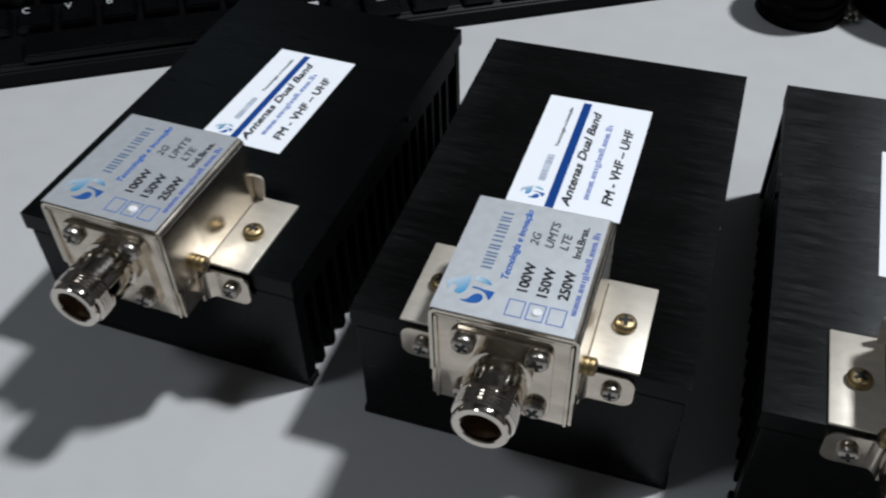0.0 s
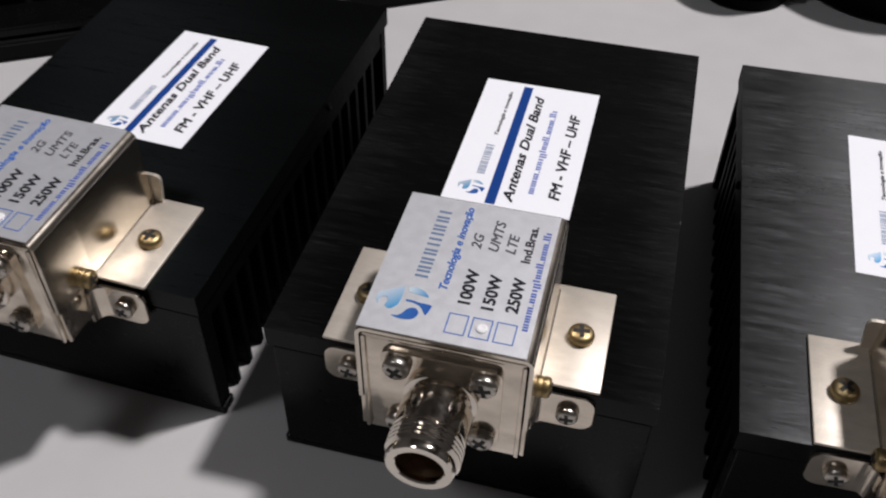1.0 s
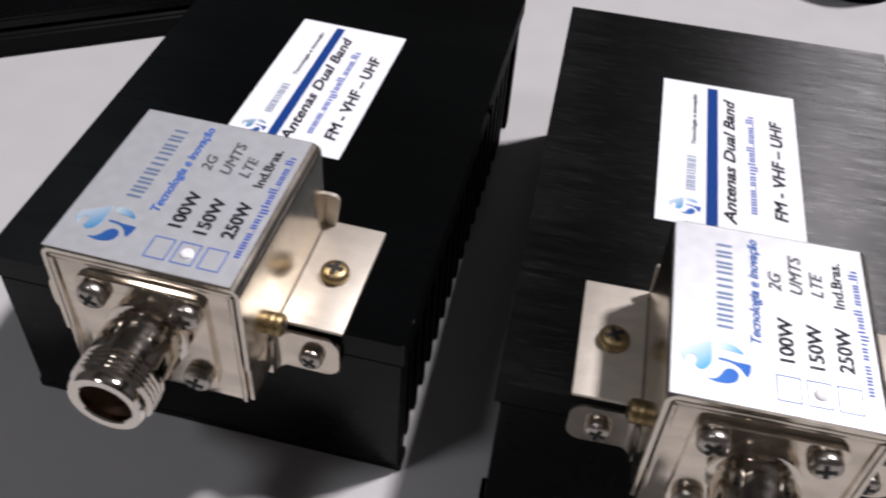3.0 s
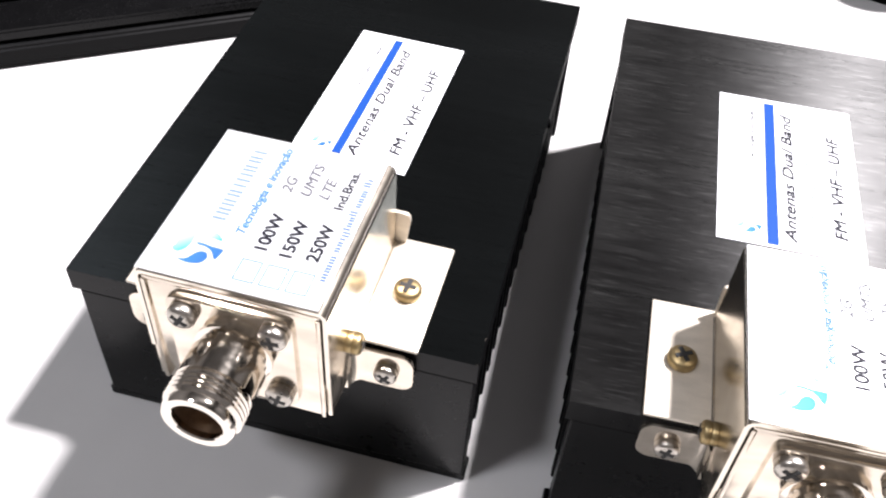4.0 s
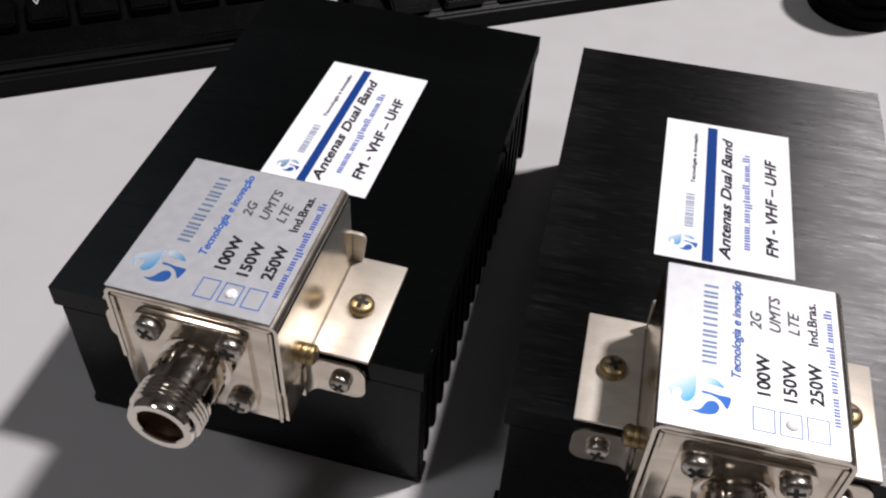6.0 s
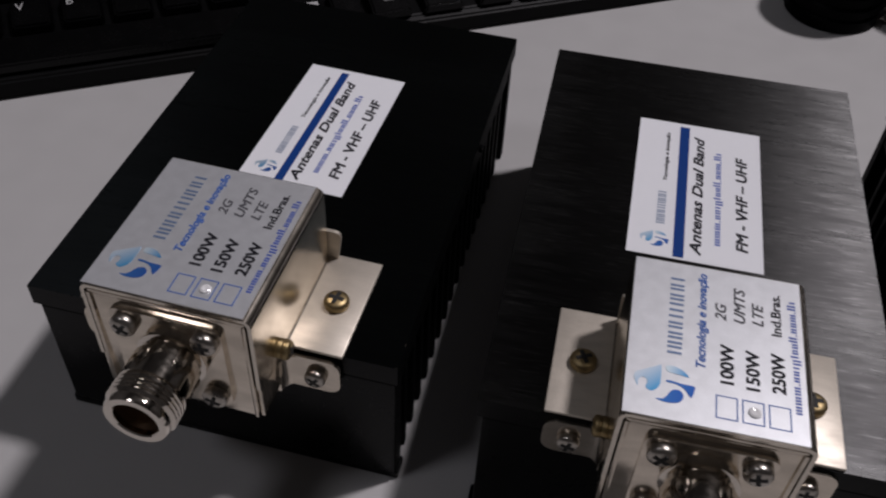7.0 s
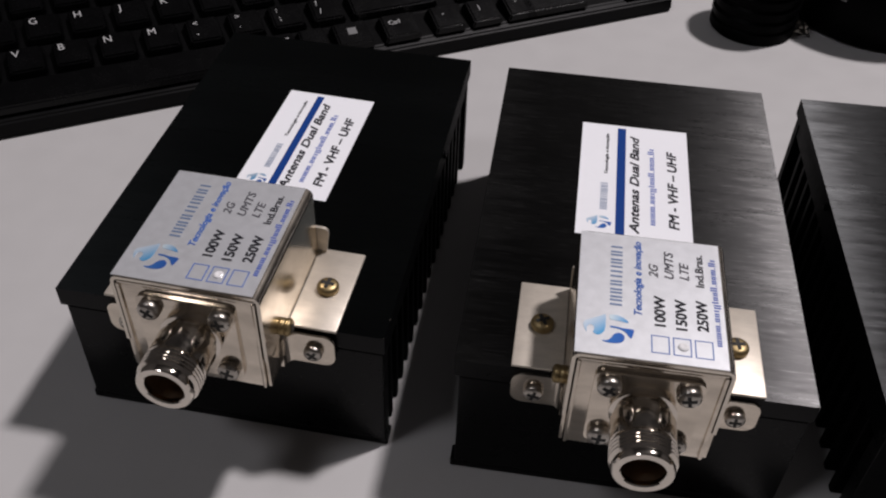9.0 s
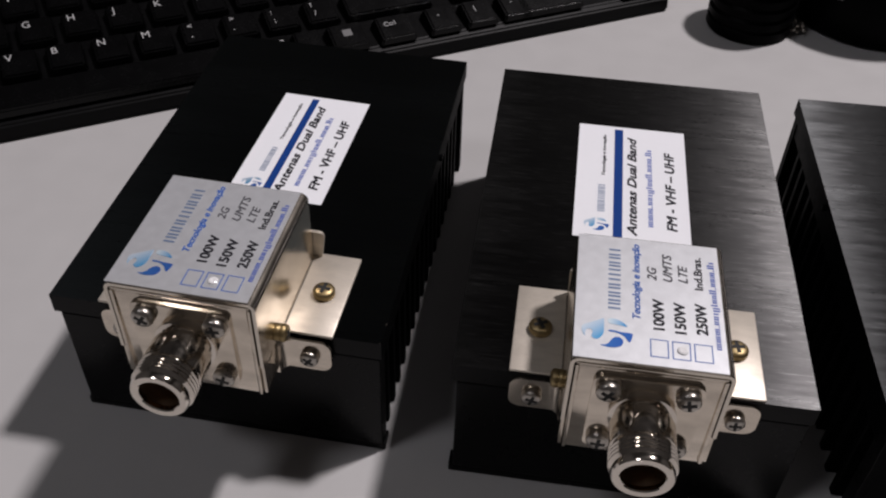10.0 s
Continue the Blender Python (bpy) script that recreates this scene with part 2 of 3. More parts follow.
def box(bm, x0, x1, y0, y1, z0, z1, bevel=0.0, segments=2):
    made = bmesh.ops.create_cube(bm, size=1)["verts"]
    for v in made:
        v.co = Vector(((x0 + x1) / 2 + v.co.x * (x1 - x0), (y0 + y1) / 2 + v.co.y * (y1 - y0), (z0 + z1) / 2 + v.co.z * (z1 - z0)))
    if bevel:
        edges = {e for v in made for e in v.link_edges}
        bmesh.ops.bevel(bm, geom=list(edges), offset=bevel, segments=segments, affect="EDGES", profile=0.5)
    return bm


def block(x0, x1, y0, y1, z0, z1, bevel=0.0, segments=2):
    return box(bmesh.new(), x0, x1, y0, y1, z0, z1, bevel, segments)


def lathe(profile, m=None, sides=40, bm=None):
    """Turn (radius, height) pairs about z, then move by m."""
    bm = bm or bmesh.new()
    m = m or Matrix()
    rings = []
    for r, z in profile:
        if r < 1e-6:
            rings.append([bm.verts.new(m @ Vector((0, 0, z)))])
        else:
            rings.append([bm.verts.new(m @ Vector((r * math.cos(math.tau * k / sides), r * math.sin(math.tau * k / sides), z))) for k in range(sides)])
    for a, b in zip(rings, rings[1:]):
        for k in range(sides):
            p, q = (k, (k + 1) % sides)
            face = ([a[0]] if len(a) == 1 else [a[p], a[q]]) + ([b[0]] if len(b) == 1 else [b[q], b[p]])
            if len(face) > 2:
                bm.faces.new(face)
    return bm


def slab(outline, depth, m, bm=None):
    """A plate from a flat outline, depth thick along its own z, moved by m."""
    bm = bm or bmesh.new()
    low = [bm.verts.new(m @ Vector((x, y, 0))) for x, y in outline]
    top = [bm.verts.new(m @ Vector((x, y, depth))) for x, y in outline]
    bm.faces.new(low[::-1])
    bm.faces.new(top)
    for k in range(len(low)):
        q = (k + 1) % len(low)
        bm.faces.new((low[k], low[q], top[q], top[k]))
    return bm


def rounded(x0, x1, y0, y1, radii, steps=5):
    """A rectangle's outline with its own radius at each corner: lower left, lower right, upper right, upper left."""
    out = []
    for (cx, cy, a), r in zip(((x0, y0, 180), (x1, y0, 270), (x1, y1, 0), (x0, y1, 90)), radii):
        if r <= 0:
            out.append((cx, cy))
            continue
        ox, oy = cx + (r if cx == x0 else -r), cy + (r if cy == y0 else -r)
        for k in range(steps + 1):
            b = radians(a + 90 * k / steps)
            out.append((ox + r * math.cos(b), oy + r * math.sin(b)))
    return out


def thing(name, m, label, category, group="", kind=""):
    ob = new(name)
    ob.matrix_world = m
    return tagged(ob, label, category, group, kind)


def cm_pose(x, y, z, rx=0, ry=0, rz=0):
    return pose(x * CM, y * CM, z * CM, rx, ry, rz)


def lettering(name, text, size, m, material, parent, length=0.0, shear=0.0, weight=0.0):
    """Flat lettering, its baseline's start at m (cm), scaled to a given length along the baseline; weight thickens its strokes."""
    cu = bpy.data.curves.new(name, "FONT")
    cu.body, cu.size, cu.shear = text, size, shear
    cu.resolution_u, cu.extrude = 3, 0.004
    tmp = new(name, cu)
    bpy.context.view_layer.update()
    me = bpy.data.meshes.new_from_object(tmp.evaluated_get(bpy.context.evaluated_depsgraph_get()))
    bpy.data.objects.remove(tmp)
    bm = bmesh.new()
    bm.from_mesh(me)
    xs = [v.co.x for v in bm.verts]
    k, x0 = (length / (max(xs) - min(xs)) if length else 1.0), min(xs)
    for v in bm.verts:
        v.co.x = (v.co.x - x0) * k
    if weight:
        first = list(bm.verts) + list(bm.edges) + list(bm.faces)
        for n, (dx, dy) in enumerate(((1, 0), (0, 1), (1, 1))):
            made = bmesh.ops.duplicate(bm, geom=first)["geom"]
            bmesh.ops.translate(bm, vec=(dx * weight, dy * weight, 0.0015 * (n + 1)), verts=[v for v in made if isinstance(v, bmesh.types.BMVert)])
    for v in bm.verts:
        v.co = (m @ v.co) * CM
    bm.to_mesh(me)
    bm.free()
    me.name = name
    me.materials.clear()
    me.materials.append(material)
    ob = new(name, me)
    ob.parent = parent
    return ob


# ---- an unseen room, added to set ambient light and reflections ----
def room():
    x0, x1, y0, y1, z0, z1 = -240, 280, -220, 230, -75, 335
    for name, dims, material in (
        ("wall_west", (x0 - 10, x0, y0, y1, z0, z1), M_WALL), ("wall_east", (x1, x1 + 10, y0, y1, z0, z1), M_WALL),
        ("wall_south", (x0 - 10, x1 + 10, y0 - 10, y0, z0, z1), M_WALL), ("wall_north", (x0 - 10, x1 + 10, y1, y1 + 10, z0, z1), M_WALL),
        ("floor", (x0 - 10, x1 + 10, y0 - 10, y1 + 10, z0 - 10, z0), M_FLOOR), ("ceiling", (x0 - 10, x1 + 10, y0 - 10, y1 + 10, z1, z1 + 10), M_CEIL)):
        kind = {"wall": "unseen room wall, plain dark grey paint", "floo": "unseen room floor, plain grey tiles", "ceil": "unseen room ceiling, plain grey paint"}[name[:4]]
        tagged(part(name, block(*dims), material), kind, name.split("_")[0], kind="structure")


room()

desk = thing("desk", cm_pose(0, 0, 0), "white laminate desk top with small black devices on it", "desk")
part("desk_top", block(-75, 75, -28, 62, -2.5, 0, 0.15), M_TABLE, desk)
for lx in (-70, 66):
    for ly in (-24, 54):
        part("leg", block(lx, lx + 4, ly, ly + 4, -75, -2.5, 0.2), M_FIN, desk, "black metal leg")

# ---- the three loads ----
W, L, H = 9.22, 14.5, 4.80      # heat sink
BX0, BX1, BY0, BY1, BT = 2.88, 6.53, -1.40, 2.9, H + 2.41   # connector box on its front edge
CX, CZ = (BX0 + BX1) / 2, H + 0.76   # connector's axis


SCREW_TURNS = random.Random(11)


def screw(parent, m, radius, material, label, name="screw"):
    """A pan-head cross screw, its head rising along m's z."""
    r = radius
    head = part(name, lathe(((0, 0), (0.94 * r, 0), (r, 0.08 * r), (r, 0.46 * r), (0.95 * r, 0.6 * r), (0.8 * r, 0.74 * r), (0.5 * r, 0.82 * r), (0, 0.85 * r)), m, 28), material, parent, label, True)
    # no recess is cut: raised black bars paint the cross slot's shade
    bm = bmesh.new()
    first = SCREW_TURNS.uniform(0, 90)
    for turn in (first, first + 90):
        t = m @ pose(0, 0, 0.66 * r, 0, 0, turn)
        made = box(bmesh.new(), -0.6 * r, 0.6 * r, -0.16 * r, 0.16 * r, 0, 0.21 * r if turn == first else 0.2 * r)
        for f in made.faces:
            bm.faces.new([bm.verts.new(t @ v.co) for v in f.verts])
        made.free()
    part("cross_slot", bm, M_DARK, head)
    return head


def heat_sink(dev, side_screw, finish, skew):
    before = set(dev.children)
    plate = part("top_plate", block(0, W, 0, L, H - 0.62, H), finish, dev, "brushed black anodised plate")
    plate.data.materials.append(M_FIN)      # the sawn edges are not brushed
    plate.data.materials.append(M_PANEL)
    for face in plate.data.polygons:
        face.material_index = 0 if face.normal.z > 0.9 else 2 if face.normal.y < -0.9 else 1
    bm = block(0.13, W - 0.06, 0.06, 0.6, 0.34, H - 0.72, 0.03)
    part("front_panel", bm, M_PANEL, dev)
    part("front_foot", block(0.0, W, 0.1, 0.65, 0.0, 0.3, 0.05), M_PANEL, dev)
    part("sink_base", block(0.1, W - 0.1, 0.4, L - 0.06, H - 1.3, H - 0.66, 0.04), M_FIN, dev)
    part("front_web", block(0.3, W - 0.15, 0.38, 0.55, 0.2, H - 0.6), M_FIN, dev)
    part("rear_panel", block(0.06, W - 0.06, L - 0.5, L - 0.1, 0.0, H - 0.62, 0.03), M_FIN, dev)
    first = part("fin", block(0.12, W - 0.12, -0.14, 0.14, 0.0, H - 0.6, 0.04, 1), M_FIN, dev)
    first.location = (0, 1.25 * CM, 0)
    for k in range(1, 16):
        fin = new("fin", first.data)
        fin.parent, fin.location = dev, (0, (1.25 + 0.78 * k) * CM, 0)
    x, turn = (0.0, -90) if side_screw < 0 else (W, 90)
    if side_screw:
        screw(dev, Matrix.Translation((x, 8.7, H - 0.3)) @ pose(0, 0, 0, 0, turn, 0), 0.12, M_FIN, "small black side screw", "side_screw")
    for ob in set(dev.children) - before:       # the sink sits a little askew under its box
        ob.matrix_basis = pose(0, 0, 0, 0, 0, skew) @ ob.matrix_basis


def sheet(path, thick, y0, y1, bm=None):
    """A bent sheet: a path of (x, z) given thickness to its left, run from y0 to y1."""
    bm = bm or bmesh.new()
    off = []
    for k, p in enumerate(path):
        a, b = path[max(k - 1, 0)], path[min(k + 1, len(path) - 1)]
        d = Vector((b[0] - a[0], b[1] - a[1])).normalized()
        off.append((p[0] - d.y * thick, p[1] + d.x * thick))
    ring = list(path) + off[::-1]
    near = [bm.verts.new((x, y0, z)) for x, z in ring]
    far = [bm.verts.new((x, y1, z)) for x, z in ring]
    n = len(ring)
    for k in range(n):
        bm.faces.new((near[k], near[(k + 1) % n], far[(k + 1) % n], far[k]))
    for end in (near, far):
        h = len(path)
        for k in range(h - 1):
            bm.faces.new((end[k], end[k + 1], end[n - 2 - k], end[n - 1 - k]))
    return bm


def arc(cx, cz, r, a0, a1, steps=5):
    return [(cx + r * math.cos(radians(a0 + (a1 - a0) * k / steps)), cz + r * math.sin(radians(a0 + (a1 - a0) * k / steps))) for k in range(steps + 1)]


EAR = ((0, 0.02), (0.5, 0.02), (0.62, 0.6), (0.66, 0.8), (0.64, 0.91), (0.56, 0.98), (0.4, 1.0), (0, 1.0))


def connector_box(dev, ears):
    t, r = 0.09, 0.21
    low = H + 0.02
    top = arc(BX0 + r, BT - r, r, 180, 90) + arc(BX1 - r, BT - r, r, 90, 0)
    hat = arc(BX0 - 0.04, low + 0.13, 0.04, -90, 0) + top + arc(BX1 + 0.04, low + 0.13, 0.04, 180, 270)
    inner = [(x, z) for x, z in hat]
    bm = sheet(inner[::-1], t, 0.03, BY1)
    sheet([(BX1, H + 0.14)] + top[::-1] + [(BX0, H + 0.14)], t, BY0, 0.03, bm)
    cover = part("cover", bm, M_COVER, dev, "bent tinned steel cover", True)
    for side in (-1, 1):
        x0, x1 = (BX0 - 1.37, BX0 + 0.02) if side < 0 else (BX1 - 0.02, BX1 + 1.37)
        part("flange", block(x0, x1, 0.02, 3.1, H + 0.005, H + 0.1, 0.035), M_PLATE, cover, "tinned steel mounting flange", True)
        xs = BX0 - 0.68 if side < 0 else BX1 + 0.72
        screw(dev, Matrix.Translation((xs, 1.5, H + 0.1)), 0.31, M_BRASS, "brass-coloured cross-head screw")
    # inner chassis: front plate with folded lips, ears, back plate
    front = part("front_plate", block(BX0 + 0.14, BX1 - 0.14, BY0 + 0.02, BY0 + 0.12, H - 0.88, BT - 0.14, 0.04), M_CHASSIS, dev, "tinned steel front plate", True)
    lip = block(BX0 + 0.14, BX1 - 0.14, BY0 + 0.0, BY0 + 0.3, BT - 0.26, BT - 0.12, 0.05)
    part("front_lip", lip, M_CHASSIS, front, "", True)
    for x in (BX0 + 0.13, BX1 - 0.23):
        part("front_lip", block(x, x + 0.1, BY0 - 0.03, BY0 + 0.25, H - 0.88, BT - 0.2, 0.03), M_CHASSIS, front, "", True)
    for x in (BX0 + 0.02, BX1 - 0.115):
        part("chassis_side", block(x, x + 0.095, BY0 + 0.06, -0.39, H - 0.88, H + 0.12, 0.015), M_CHASSIS, dev, "", True)
    part("back_plate", block(BX0 + 0.12, BX1 - 0.12, BY1 - 0.16, BY1 - 0.06, H + 0.03, BT - 0.12), M_PLATE, dev)
    part("bottom_plate", block(BX0 + 0.14, BX1 - 0.14, BY0 + 0.14, -0.02, H - 0.86, H - 0.76), M_CHASSIS, dev)
    for side in (-1, 1):
        if side < 0:
            out = rounded(BX0 - 1.32, BX0 - 0.02, H - 1.2, H - 0.12, (0.32, 0.1, 0.1, 0.3))
            back = [(BX0 + 0.1 - ears[0] * x, H + z) for x, z in EAR]
        else:
            out = rounded(BX1 + 0.02, BX1 + 1.32, H - 1.2, H - 0.12, (0.1, 0.32, 0.3, 0.1))
            back = [(BX1 - 0.1 + ears[1] * x, H + z) for x, z in EAR]
        stand = Matrix.Rotation(math.pi / 2, 4, "X")
        ear = part("front_ear", slab(out, 0.1, Matrix.Translation((0, 0.02, 0)) @ stand), M_CHASSIS, dev, "tinned steel ear with rounded corners")
        cx, mid = (BX0 - 0.3, 45) if side < 0 else (BX1 + 0.3, 135)
        strip = arc(cx, -0.4, 0.42, mid - 45, mid + 45, 6) + arc(cx, -0.4, 0.32, mid + 45, mid - 45, 6)
        part("bend", slab(strip, 1.0, Matrix.Translation((0, 0, H - 1.16))), M_CHASSIS, ear, "", True)
        part("rear_ear", slab(back, 0.09, Matrix.Translation((0, 3.04, 0)) @ stand), M_PLATE, dev)
        xs = BX0 - 0.72 if side < 0 else BX1 + 0.74
        screw(dev, Matrix.Translation((xs, -0.08, H - 0.68)) @ stand, 0.26, M_STEEL, "steel cross-head screw")
        x = BX0 if side < 0 else BX1
        out = Matrix.Translation((x, -0.36, H + 0.42)) @ pose(0, 0, 0, 0, 90 * side, 0)
        part("washer", lathe(((0, 0), (0.22, 0), (0.235, 0.02), (0.235, 0.11), (0.22, 0.13), (0, 0.13)), out, 24), M_BRASS, dev, "", True)
        screw(dev, out @ Matrix.Translation((0, 0, 0.13)), 0.24, M_BRASS, "brass-coloured side screw", "side_screw")


def connector(dev):
    """A threaded coaxial socket on a square four-hole flange."""
    m = Matrix.Translation((CX, BY0 + 0.02, CZ)) @ Matrix.Rotation(math.pi / 2, 4, "X")
    base = part("connector_flange", slab(rounded(-1.27, 1.27, -1.27, 1.27, (0.2,) * 4), 0.16, m), M_CHASSIS, dev, "square nickel-plated connector flange")
    for sx in (-0.91, 0.91):
        for sz in (-0.91, 0.91):
            screw(dev, m @ Matrix.Translation((sx, sz, 0.16)), 0.29, M_STEEL, "steel cross-head screw")
    outer = [(0.8, 0.15), (0.8, 0.2), (0.7, 0.24), (0.7, 0.42), (0.77, 0.45), (0.77, 1.12), (0.71, 1.15), (0.71, 1.2)]
    z = 1.2
    for _ in range(4):
        outer += [(0.785, z + 0.035), (0.785, z + 0.06), (0.735, z + 0.1)]
        z += 0.105
    outer += [(0.7, z + 0.02), (0.7, z + 0.07), (0.725, z + 0.09), (0.725, 1.79), (0.69, 1.85), (0.53, 1.85), (0.5, 1.82), (0.5, 1.7)]
    body = part("connector_barrel", lathe(outer, m, 48), M_NICKEL, dev, "shiny nickel-plated threaded socket", True)
    part("bore", lathe(((0.5, 1.7), (0.495, 1.5), (0.45, 1.42), (0.45, 0.6), (0, 0.6)), m, 40), M_BROWN, body, "dark brownish bore", True)
    part("contact_sleeve", lathe(((0.435, 0.62), (0.435, 1.2), (0.39, 1.2), (0.39, 0.62)), m, 32), M_BORE, body, "", True)
    part("insulator", lathe(((0.37, 0.62), (0.37, 0.85), (0.14, 0.85), (0.14, 0.62)), m, 24), M_PTFE, body, "", True)
    part("centre_contact", lathe(((0.13, 0.62), (0.13, 1.05), (0.07, 1.08), (0.07, 0.8), (0, 0.8)), m, 16), M_BORE, body, "", True)


def smooth(points, steps=3):
    """A closed outline rounded through its points."""
    out = []
    for k in range(len(points)):
        a, b, c, d = (Vector(points[(k + j) % len(points)]) for j in (-1, 0, 1, 2))
        for i in range(steps):
            t = i / steps
            p = 0.5 * (2 * b + (c - a) * t + (2 * a - 5 * b + 4 * c - d) * t * t + (3 * b - a - 3 * c + d) * t ** 3)
            out.append((p.x, p.y))
    return out


def swirl(name, size, m, parent):
    """A blue mark of four plain curved shapes: a fading wave, a drop, a hook and a leaf."""
    def piece(points, thick, material):
        part(name, slab([(x * size, y * size) for x, y in smooth(points)], thick, m), material, parent)
    piece([(0.757, 0.562), (0.554, 0.555), (0.378, 0.562), (0.261, 0.604), (0.187, 0.684), (0.195, 0.755), (0.25, 0.8), (0.32, 0.779), (0.398, 0.786), (0.437, 0.842), (0.406, 0.899), (0.328, 0.927), (0.242, 0.923), (0.32, 0.969), (0.429, 0.997), (0.523, 0.969), (0.585, 0.87), (0.663, 0.737), (0.718, 0.639)], 0.006, M_LIGHT)
    piece([(0.749, 0.484), (0.78, 0.404), (0.764, 0.298), (0.71, 0.193), (0.601, 0.098), (0.616, 0.246), (0.632, 0.386), (0.647, 0.463)], 0.0062, M_LEAF)
    piece([(0.46, 0.463), (0.46, 0.351), (0.437, 0.211), (0.429, 0.014), (0.359, 0), (0.261, 0.021), (0.187, 0.049), (0.234, 0.098), (0.312, 0.147), (0.378, 0.228), (0.413, 0.333), (0.421, 0.449)], 0.0064, M_DEEP)
    piece([(0.047, 0.625), (0.062, 0.526), (0.125, 0.456), (0.222, 0.404), (0.281, 0.344), (0.296, 0.263), (0.257, 0.204), (0.183, 0.176), (0.094, 0.204), (0.039, 0.263), (0.008, 0.369), (0.008, 0.509)], 0.0066, M_DEEP)


# one entry for each character of an unlettered line: strokes, width, height above and below the line; 0 strokes is a gap
CAPS8 = ((2, 0.72, 1, 0), (2, 0.7, 1, 0), (2, 0.78, 1, 0), (2, 0.85, 1, 0), (1, 0.6, 1, 0), (2, 0.7, 1, 0), (2, 0.82, 1, 0), (2, 0.85, 1, 0))
LOW, TALL, DROP, DOT = (2, 0.55, 0.68, 0), (2, 0.6, 1, 0), (2, 0.6, 0.68, 0.28), (1, 0.2, 0.16, 0)
WIDE = (3, 0.9, 0.68, 0)
SITE = (WIDE, WIDE, WIDE, DOT, LOW, LOW, (1, 0.35, 0.68, 0), DROP, (1, 0.3, 0.9, 0), LOW, LOW, TALL, DOT, LOW, LOW, WIDE, DOT, TALL, (1, 0.35, 0.68, 0))


def stroke_row(name, pattern, length, height, stroke, m, material, parent):
    """Thin upright bars in place of a line of lettering, as long and as dark as the line."""
    gap = 0.2
    k = length / (sum(p[1] for p in pattern) + gap * (len(pattern) - 1))
    bm, x = bmesh.new(), 0.0
    for n, wide, up, down in pattern:
        wide *= k
        for i in range(n):
            c = x + (wide - stroke) * (i / (n - 1) if n > 1 else 0.5)
            slab(((c, -down * height), (c + stroke, -down * height), (c + stroke, up * height), (c, up * height)), 0.006, m, bm)
        x += wide + gap * k
    return tagged(part(name, bm, material, parent), kind="stuff")


def box_sticker(dev):
    w, d = BX1 - BX0 - 0.21, BY1 - BY0 - 0.08
    s = part("foil_sticker", block(BX0 + 0.03, BX1 - 0.18, BY0 + 0.05, BY1 - 0.03, BT + 0.001, BT + 0.014), M_FOIL, dev, "silver foil sticker printed in blue and black")

    def at(u, v):
        # lettering runs to the back; u is its baseline's share of the width, v its start's share of the depth
        return Matrix.Translation((BX0 + 0.03 + u * w, BY0 + 0.05 + v * d, BT + 0.016)) @ Matrix.Rotation(math.pi / 2, 4, "Z")
    swirl("mark", 1.18, at(0.385, 0.09), s)
    stroke_row("name_bar", CAPS8, 0.505 * d, 0.29, 0.058, at(0.305, 0.385), M_SLATE, s)
    lettering("tagline", "Tecnologia e inovação", 0.26, at(0.44, 0.33), M_BLUE, s, 0.62 * d, 0.25, 0.012)
    for n, (power, band, u1, v0, v1, ln) in enumerate((("100W", "2G", 0.557, 0.262, 0.655, 0.11), ("150W", "UMTS", 0.668, 0.252, 0.657, 0.232), ("250W", "LTE", 0.775, 0.262, 0.66, 0.145))):
        lettering("power_text", power, 0.36, at(0.6 + 0.143 * n, v0), M_BLACK, s, 0.234 * d, 0.0, 0.02)
        lettering("band_text", band, 0.32, at(u1, v1), M_GREY, s, ln * d, 0.25, 0.01)
        m = at(0.62 + 0.143 * n, 0.06)
        bm = bmesh.new()
        a, b, e = 0.55, 0.42, 0.025
        for x0, x1, y0, y1 in ((0, a, 0, e), (0, a, b - e, b), (0, e, e, b - e), (a - e, a, e, b - e)):
            slab(((x0, y0), (x1, y0), (x1, y1), (x0, y1)), 0.004, m, bm)
        part("tick_box", bm, M_BLUE, s)
    part("glue_dot", lathe(((0.13, 0), (0.12, 0.03), (0.08, 0.05), (0.03, 0.04), (0, 0.035)), at(0.71, 0.126), 14), M_DOT, s, "", True)
    lettering("origin_text", "Ind.Bras.", 0.28, at(0.878, 0.615), M_BLACK, s, 0.275 * d, 0.0, 0.012)
    stroke_row("site_bar", SITE, 0.7 * d, 0.17, 0.044, at(0.966, 0.165), M_SITE, s)


